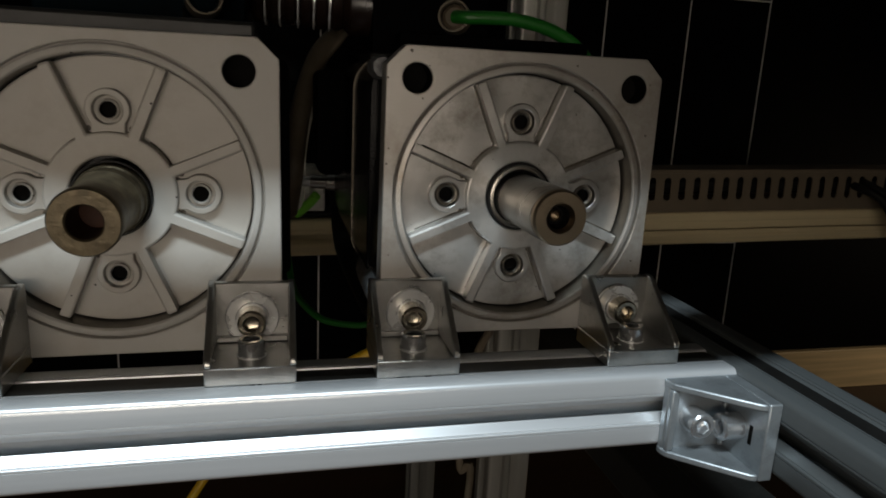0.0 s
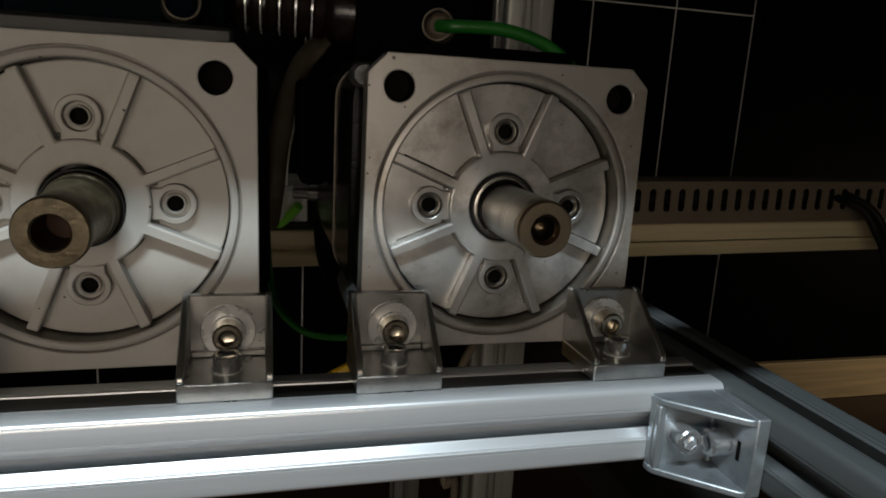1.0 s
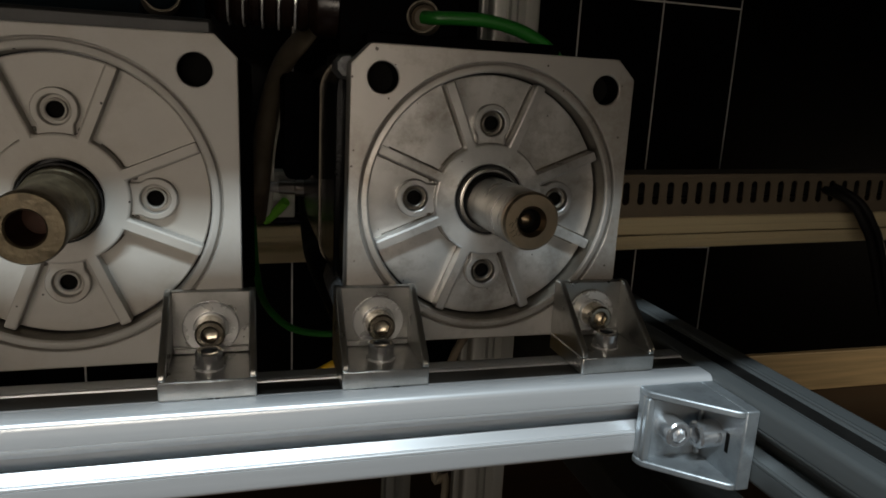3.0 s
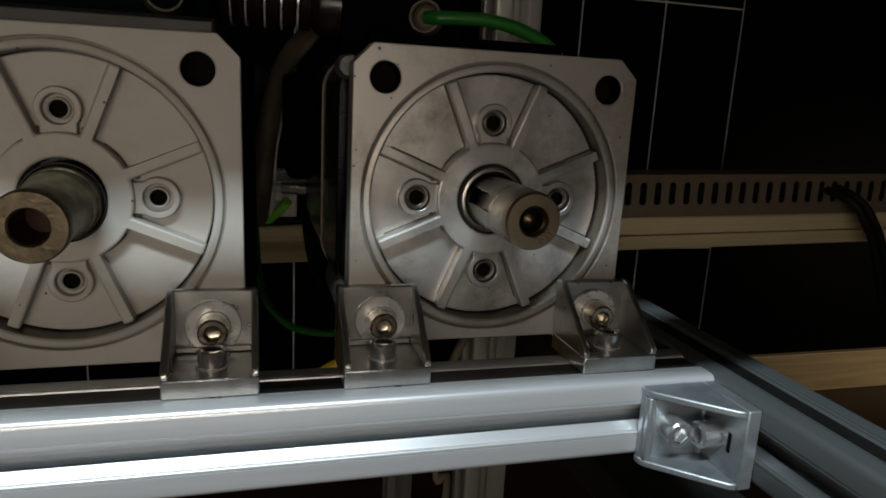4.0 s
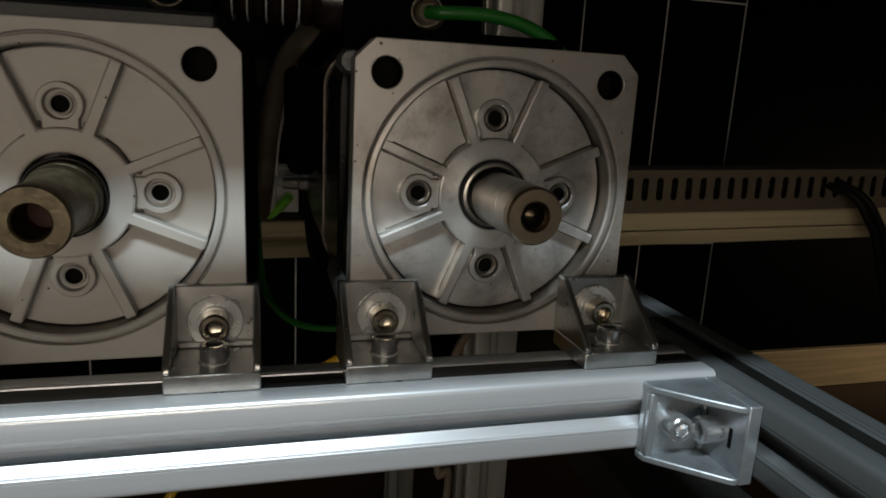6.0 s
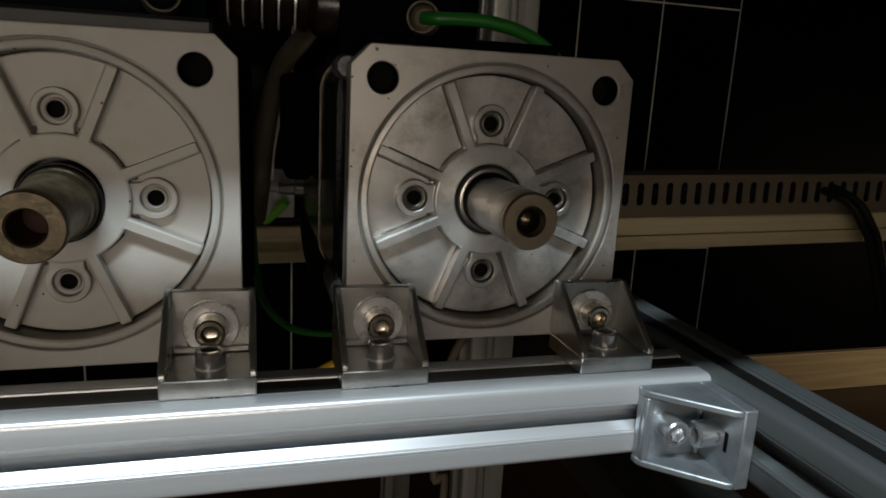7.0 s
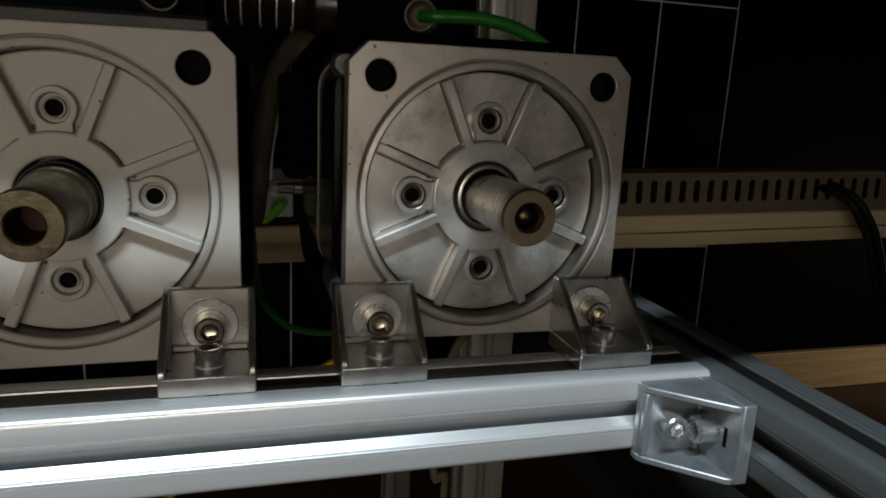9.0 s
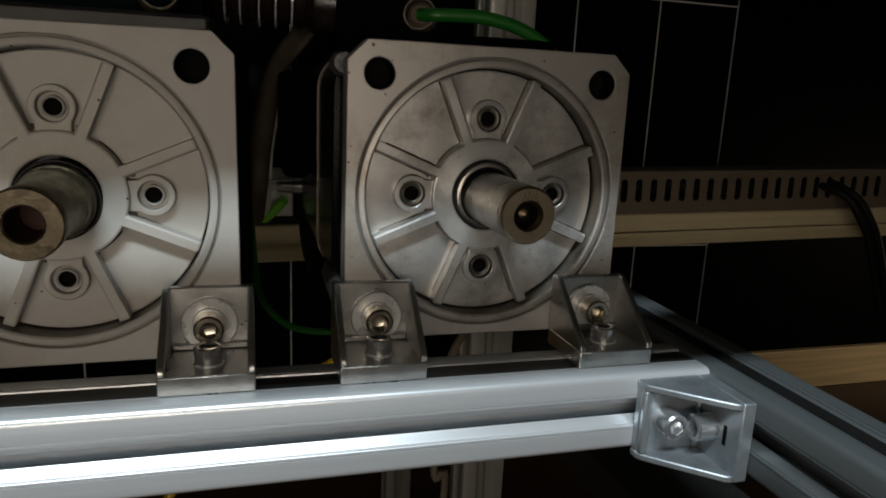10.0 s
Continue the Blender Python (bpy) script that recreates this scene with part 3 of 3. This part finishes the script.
# ---- brackets and bolts ----


def cap_screw(parent, at, axis, mat, r=0.0066, high=0.0085):
    """A socket cap screw whose head stands out along -y or +z."""
    if axis == "y":
        prof = [(r, 0.0), (r, -high + 0.0008), (r - 0.0008, -high), (0.0040, -high), (0.0036, -high + 0.0004), (0.0036, -high + 0.0045), (0, -high + 0.0055)]
    else:
        prof = [(r, 0.0), (r, high - 0.0008), (r - 0.0008, high), (0.0040, high), (0.0036, high - 0.0004), (0.0036, high - 0.0045), (0, high - 0.0055)]
    bm = bmesh.new()
    n = 36
    lathe(bm, prof[:4], n, axis, at)
    # hexagon socket
    s = -1 if axis == "y" else 1
    top, low = s * high, s * (high - 0.0045)
    def p(u, v, a):
        return (at[0] + u, at[1] + a, at[2] + v) if axis == "y" else (at[0] + u, at[1] + v, at[2] + a)
    hexa = [(0.0037 * math.cos(radians(60 * i + 10)), 0.0037 * math.sin(radians(60 * i + 10))) for i in range(6)]
    ring = [bm.verts.new(p(0.0040 * math.cos(radians(60 * i + 10)), 0.0040 * math.sin(radians(60 * i + 10)), top)) for i in range(6)]
    up = [bm.verts.new(p(u, v, top - s * 0.0004)) for u, v in hexa]
    down = [bm.verts.new(p(u, v, low)) for u, v in hexa]
    tip = bm.verts.new(p(0, 0, low - s * 0.001))
    for i in range(6):
        j = (i + 1) % 6
        bm.faces.new((ring[i], ring[j], up[j], up[i]))
        bm.faces.new((up[i], up[j], down[j], down[i]))
        bm.faces.new((down[i], down[j], tip))
    return part("cap_screw", bm, mat, parent, "socket cap screw")


def bracket_mesh(w, deep, high, foot=0.0058, back=0.0045, web=0.0032):
    """A cast angle bracket: a foot, a back and two sloping side webs."""
    bm = bmesh.new()
    box(bm, -w / 2, w / 2, -deep, 0, 0, foot)
    box(bm, -w / 2 + 0.0004, w / 2 - 0.0004, -back, 0, foot, high)
    for s in (-1, 1):
        x0, x1 = sorted((s * w / 2, s * (w / 2 - web)))
        side = [(-deep + 0.0002, foot), (-deep + 0.0002, foot + 0.0018), (-deep + 0.0012, foot + 0.004), (-back - 0.0035, high - 0.0012), (-back - 0.0018, high - 0.0002), (-back, high + 0.0004), (0, high + 0.0004), (0, foot)]
        a = [bm.verts.new((x0, y, z)) for y, z in side]
        b = [bm.verts.new((x1, y, z)) for y, z in side]
        bm.faces.new(a)
        bm.faces.new(b[::-1])
        for i in range(len(side)):
            j = (i + 1) % len(side)
            bm.faces.new((a[i], a[j], b[j], b[i]))
    return bm


def motor_bracket(x, z_hole, label, shift=0.0):
    foot = 0.0085
    b = thing("angle_bracket", pose(x, 0.0, RAIL_TOP), label, "bracket", "motor brackets on the rail")
    part("body", bracket_mesh(0.0400, 0.0384, 0.0378, foot), DIECAST, b, bevel=0.0007)
    part("corner_step", boxed(-0.0166, 0.0166, -0.0073, -0.0046, foot + 0.0001, foot + 0.0030), DIECAST, b, bevel=0.0005)
    zh = z_hole - RAIL_TOP
    part("washer", turned([(0.0045, -0.0045), (0.0124, -0.0045), (0.0127, -0.0050), (0.0127, -0.0060), (0.0121, -0.0066), (0.0045, -0.0064)], 40, "y", (shift, 0, zh)), ZINC, b, "zinc washer")
    part("spring_washer", turned([(0.0045, -0.0064), (0.0078, -0.0064), (0.0078, -0.0074), (0.0074, -0.0080), (0.0045, -0.0080)], 32, "y", (shift, 0, zh)), ZINC, b)
    cap_screw(b, (shift, -0.0080, zh), "y", BRASSY)
    part("washer", turned([(0.0042, foot), (0.0068, foot), (0.0068, foot + 0.0008), (0.0042, foot + 0.0008)], 32, "z", (0, RAIL_Y + 0.006, 0)), ZINC, b)
    cap_screw(b, (0, RAIL_Y + 0.006, foot + 0.0008), "z", BRIGHT, 0.0061, 0.0072)
    return b


motor_bracket(-0.1967 + HOLE + 0.004, AXLE - HOLE - 0.0016, "cast aluminium angle bracket bolting the stained motor to the rail")
motor_bracket(-0.1967 - HOLE, AXLE - HOLE - 0.0016, "cast aluminium angle bracket bolting the stained motor to the rail")
motor_bracket(-HOLE - 0.0015, AXLE - HOLE - 0.0016, "cast aluminium angle bracket bolting the turning motor to the rail", 0.0015)
motor_bracket(HOLE + 0.001, AXLE - HOLE - 0.0016, "cast aluminium angle bracket bolting the turning motor to the rail")


def corner_gusset():
    g = thing("corner_bracket", pose(0, 0, 0), "cast corner bracket with two bright screws joining two rails", "bracket")
    part("body", bracket_mesh(0.0400, 0.0350, 0.0410, 0.0072, 0.0045, 0.0036), BLUISH, g, bevel=0.0008)
    part("end_lip", boxed(-0.0163, 0.0163, -0.0080, -0.0046, 0.0368, 0.0408), BLUISH, g, bevel=0.0008)
    part("corner_step", boxed(-0.0163, 0.0163, -0.0070, -0.0046, 0.0073, 0.0098), BLUISH, g, bevel=0.0008)
    # local -y runs along the side rail, local z along the front rail
    cap_screw(g, (0, -0.0045, 0.0268), "y", BRIGHT, 0.0066, 0.0110)
    cap_screw(g, (0, -0.0160, 0.0072), "z", BRIGHT, 0.0066, 0.0115)
    part("slot_end", boxed(-0.0055, 0.0045, -0.0262, -0.0238, 0.0060, 0.00735), SHADE, g, "end of the screw slot, painted black for shade")
    g.matrix_world = Matrix(((0, 0, -1, 0.1062), (0, 1, 0, -0.0493), (1, 0, 0, RAIL_TOP - 0.0225), (0, 0, 0, 1)))
    return g


corner_gusset()

# ---- duct, cables, connectors ----


def cable_duct():
    d = thing("cable_duct", pose(0.12, 0.398, AXLE - 0.0855, 0, -1.4, 0), "grey slotted PVC cable duct on the back rail", "cable duct")
    n, pitch = 36, 0.0199
    long = n * pitch + 0.02
    bm = bmesh.new()
    slots = [rounded(0.0095 + pitch * k, 0.0187 + pitch * k, 0.0143, 0.0420, 0.0042, 4) for k in range(n)]
    plate(bm, [(0, 0), (long, 0), (long, 0.047), (0, 0.047)], slots, 0.0, 0.0018)
    part("front_wall", bm, PVC, d)
    part("back_wall", boxed(0, long, 0.045, 0.047, 0, 0.047), PVC, d)
    part("base", boxed(0, long, 0.002, 0.045, 0.0, 0.002), PVC, d)
    part("lid", boxed(-0.001, long, -0.0015, 0.049, 0.0472, 0.0515), PVC, d, bevel=0.001)
    for k, (y, z, r, mat) in enumerate(((0.012, 0.012, 0.0090, BROWN), (0.031, 0.013, 0.0100, RUBBER), (0.013, 0.031, 0.0092, RUBBER), (0.033, 0.033, 0.0095, BROWN))):
        line = [(0.004 + (long - 0.01) * i / 12, y + 0.0018 * math.sin(1.7 * i + k), z + 0.0012 * math.cos(2.3 * i + k)) for i in range(13)]
        part("laid_cable", tube(line, r, 10, 3), mat, d, "dark cable lying in the duct")


cable_duct()


def cable(name, points, r, mat, label, category="cable"):
    return tagged(part(name, tube(points, r), mat), label, category)


cable("green_cable", [(-0.0064, 0.1373, 0.8347), (0.0003, 0.1288, 0.8342), (0.0150, 0.1269, 0.8348), (0.0329, 0.1259, 0.8347), (0.0541, 0.1257, 0.8310), (0.0710, 0.1259, 0.8245), (0.0830, 0.1265, 0.8165), (0.0900, 0.1280, 0.8090)], 0.0044, GREEN, "thick green encoder cable leaving a round connector")
cable("green_cable", [(-0.1153, 0.3104, 0.6724), (-0.1124, 0.2881, 0.6255), (-0.1065, 0.2703, 0.6021), (-0.0894, 0.2562, 0.5855), (-0.0710, 0.2447, 0.5815), (-0.0460, 0.2328, 0.5842), (-0.0236, 0.2238, 0.5964)], 0.0030, GREEN, "green cable hanging in a loop between the motors")
cable("lime_wire", [(-0.1027, 0.3873, 0.6518), (-0.0920, 0.3761, 0.6632), (-0.0836, 0.3658, 0.6752)], 0.0048, LIME, "short bright lime green wire on the back rail")
cable("tan_hose", [(-0.0608, 0.3124, 0.8423), (-0.0735, 0.3016, 0.8256), (-0.0882, 0.2908, 0.8065), (-0.0994, 0.2763, 0.7759), (-0.1061, 0.2650, 0.7417), (-0.1100, 0.2578, 0.7053), (-0.1109, 0.3496, 0.6633)], 0.0088, TAN, "dusty tan hose curving down between the motors", "hose")
cable("pale_hose", [(-0.0870, 0.3666, 0.7671), (-0.0939, 0.3531, 0.7462), (-0.0982, 0.3484, 0.7199), (-0.0992, 0.3530, 0.6924), (-0.1005, 0.3872, 0.6542)], 0.0040, PALE, "thin pale hose behind the tan hose", "hose")
cable("black_cable", [(0.6088, 0.4304, 0.6930), (0.5981, 0.3848, 0.6897), (0.6098, 0.3631, 0.6795), (0.6245, 0.3530, 0.6541), (0.6424, 0.3519, 0.6253), (0.6808, 0.3517, 0.5340)], 0.0050, RUBBER, "black cable draped out of the duct")
cable("black_cable", [(0.6207, 0.4252, 0.6978), (0.6109, 0.3844, 0.6937), (0.6231, 0.3618, 0.6799), (0.6379, 0.3516, 0.6544), (0.6553, 0.3506, 0.6254), (0.6886, 0.3468, 0.5349)], 0.0046, RUBBER, "black cable draped out of the duct")
cable("yellow_cable", [(-0.1400, 0.2600, 0.4900), (-0.1000, 0.2500, 0.5200), (-0.0643, 0.2500, 0.5385), (-0.0521, 0.2500, 0.5450), (-0.0397, 0.2500, 0.5510), (-0.0150, 0.2500, 0.5600), (0.0250, 0.2450, 0.5750)], 0.0052, YELLOW, "yellow cable passing behind the bracket")
# Added tube, placed to complete the motor's dark outline in the camera's view.
cable("black_cable", [(-0.0640, 0.3080, 0.6900), (-0.0630, 0.3040, 0.6700), (-0.0620, 0.2800, 0.6500), (-0.0610, 0.2500, 0.6440), (-0.0560, 0.2250, 0.6320), (-0.0450, 0.2000, 0.6100)], 0.0112, RUBBER, "thick black tube added to fill out the turning motor's dark outline")
cable("yellow_cable", [(-0.5, 0.2, 0.005), (-0.42, 0.26, 0.05), (-0.2050, 0.3991, 0.3437), (-0.1782, 0.3959, 0.3632), (-0.1555, 0.3708, 0.4215), (-0.1447, 0.2933, 0.5616), (-0.1390, 0.2381, 0.6530)], 0.0050, YELLOW, "yellow cable hanging below the rail")
cable("grey_cable", [(0.0746, 0.2176, 0.5998), (0.0618, 0.2513, 0.5451), (0.0604, 0.2948, 0.4544), (0.0636, 0.2917, 0.3986), (0.0713, 0.2830, 0.3706), (0.02, 0.25, 0.004), (0.2, 0.3, 0.004)], 0.0040, PVC, "thin grey cable hanging beside the post")


def ring_connector(name, at, tilt, r, label, inner, ring=DULL):
    c = thing(name, Matrix.Translation(at) @ tilt, label, "connector")
    part("coupling_ring", turned([(r * 0.78, -0.002), (r * 0.86, -0.004), (r * 0.97, -0.004), (r, -0.003), (r, 0.006), (r * 0.9, 0.0065)], 40), ring, c, "round coupling ring")
    part("housing", turned([(r * 0.9, 0.004), (r * 0.9, 0.03), (r * 1.05, 0.031), (r * 1.05, 0.045), (0, 0.045)], 40), BLACK, c)
    part("insert", turned([(r * 0.8, 0.001), (r * 0.55, -0.001), (0, -0.001)], 40), inner, c)
    return c


ring_connector("round_connector", (-0.0064, 0.1373, 0.8347), pose(0, 0, 0, -6, 0, -24), 0.0108, "round metal cable connector on the black motor", TAN)
ring_connector("round_connector", (-0.1612, 0.0819, 0.8292), pose(0, 0, 0, -10, 0, 8), 0.0100, "round metal connector with a dark insert", TEAL)


def ribbed_plug():
    """A fat plug lying across the motors, with ribs and thin metal bands."""
    g = thing("ribbed_plug", Matrix.Translation((-0.0996, 0.1746, 0.8430)) @ pose(0, 0, 0, 0, 2, -4), "dark ribbed round plug with thin bright metal bands", "connector")
    prof = [(0, -0.044), (0.012, -0.044), (0.014, -0.040)]
    for k in range(6):
        x = -0.038 + 0.0105 * k
        prof += [(0.0165, x), (0.0185, x + 0.001), (0.0195, x + 0.0035), (0.0185, x + 0.007), (0.0165, x + 0.008)]
    prof += [(0.0205, 0.026), (0.0215, 0.028), (0.0215, 0.044), (0.020, 0.046), (0, 0.046)]
    part("body", turned(prof, 48, "x"), BROWN, g)
    for x in (-0.0300, -0.0205, -0.0085, 0.0020, 0.0125):
        part("band", turned([(0.0182, x), (0.0202, x + 0.0003), (0.0202, x + 0.0014), (0.0182, x + 0.0017)], 48, "x"), ZINC, g, "thin bright metal band")


ribbed_plug()


def terminal_box():
    b = thing("terminal_box", Matrix.Translation((-0.1967, 0.02, AXLE + 0.068)), "dark teal terminal box on the stained motor", "terminal box")
    part("body", plate(bmesh.new(), rounded(-0.062, 0.055, 0.0, 0.060, 0.008), [], 0.105, 0.16), TEAL, b, bevel=0.002)
    part("gasket", boxed(-0.064, 0.064, -0.004, 0.145, 0.0015, 0.0110), SLATE, b, "dusty dark gasket", bevel=0.002)
    t = thing("terminal_box", Matrix.Translation((0.0, 0.07, AXLE + 0.068)), "black terminal box on the turning motor", "terminal box")
    part("body", plate(bmesh.new(), rounded(-0.060, 0.02, 0.0, 0.052, 0.008), [], 0.075, 0.13), PANEL, t, bevel=0.002)
    part("gasket", boxed(-0.062, 0.022, 0.072, 0.132, 0.0, 0.006), RUBBER, t, "black gasket", bevel=0.001)
    part("cover_edge", boxed(-0.050, 0.0745, 0.028, 0.0460, 0.0, 0.0175), PANEL, t, "black edge of the cover", bevel=0.001)


terminal_box()


def small_fittings():
    f = thing("pipe_fitting", Matrix.Translation((-0.0798, 0.3059, 0.6977)) @ pose(0, 0, 0, 0, 0, -12), "dark metal pipe fitting with a bright end", "pipe fitting")
    part("body", turned([(0, -0.012), (0.0062, -0.012), (0.0062, 0.002), (0.0075, 0.003), (0.0075, 0.016), (0.0060, 0.018), (0.0060, 0.06), (0, 0.06)], 24, "x"), STEEL, f)
    part("nipple", turned([(0, -0.022), (0.0040, -0.022), (0.0046, -0.021), (0.0046, -0.012), (0, -0.012)], 24, "x"), ZINC, f, "bright plated nipple")
    b = thing("junction_box", Matrix.Translation((-0.088, 0.404, AXLE - 0.0590)), "pale plastic junction box on the back rail", "junction box")
    part("body", boxed(-0.016, 0.016, 0.0, 0.03, -0.0242, 0.024), PALE, b, bevel=0.002)
    part("lid", boxed(-0.015, 0.015, -0.004, 0.0, -0.006, 0.022), PALE, b, bevel=0.001)
    tagged(part("black_strip", boxed(-0.20, 0.02, 0.402, 0.436, AXLE - 0.0895, AXLE - 0.083), RUBBER, bevel=0.002), "black rubber strip lying on the back rail", "strip")


small_fittings()


def block_tube_light():
    """Unseen board and bar, added behind the camera to cut the tube's light into a band."""
    r = thing("light_blocker", pose(0, -0.45, 0), "unseen boards on two posts, added to block lamp light", "rack")
    part("board", boxed(-1.25, 1.25, -0.001, 0.001, 1.272, 1.75), SKIRT, r)
    part("bar", boxed(-1.25, 1.25, -0.001, 0.001, 1.206, 1.255), SKIRT, r)
    for x in (-1.27, 1.27):
        part("post", boxed(x - 0.02, x + 0.02, -0.02, 0.02, 0, 1.76), SKIRT, r)


block_tube_light()


def motions():
    """The right shaft spins, slows, creeps, spins again and creeps to the end."""
    marks = [(0.0, 250), (2.3, 5218), (2.4, 5278), (2.5, 5295), (2.6, 5312), (2.7, 5328), (3.8, 5460), (4.1, 5478), (4.5, 6370), (8.5, 15010), (8.6, 15226), (8.7, 15245), (8.8, 15257), (8.9, 15267), (9.0, 15273), (9.3, 15290), (10.0, 15330)]
    ts, angles = zip(*marks)
    rows = []
    for k in range(301):
        t = k / 30
        rows.append((t, pose(0, 0, -0.0008, 0, -float(np.interp(t, ts, angles)) % 360, 0)))
    walk(SPIN, rows)


motions()
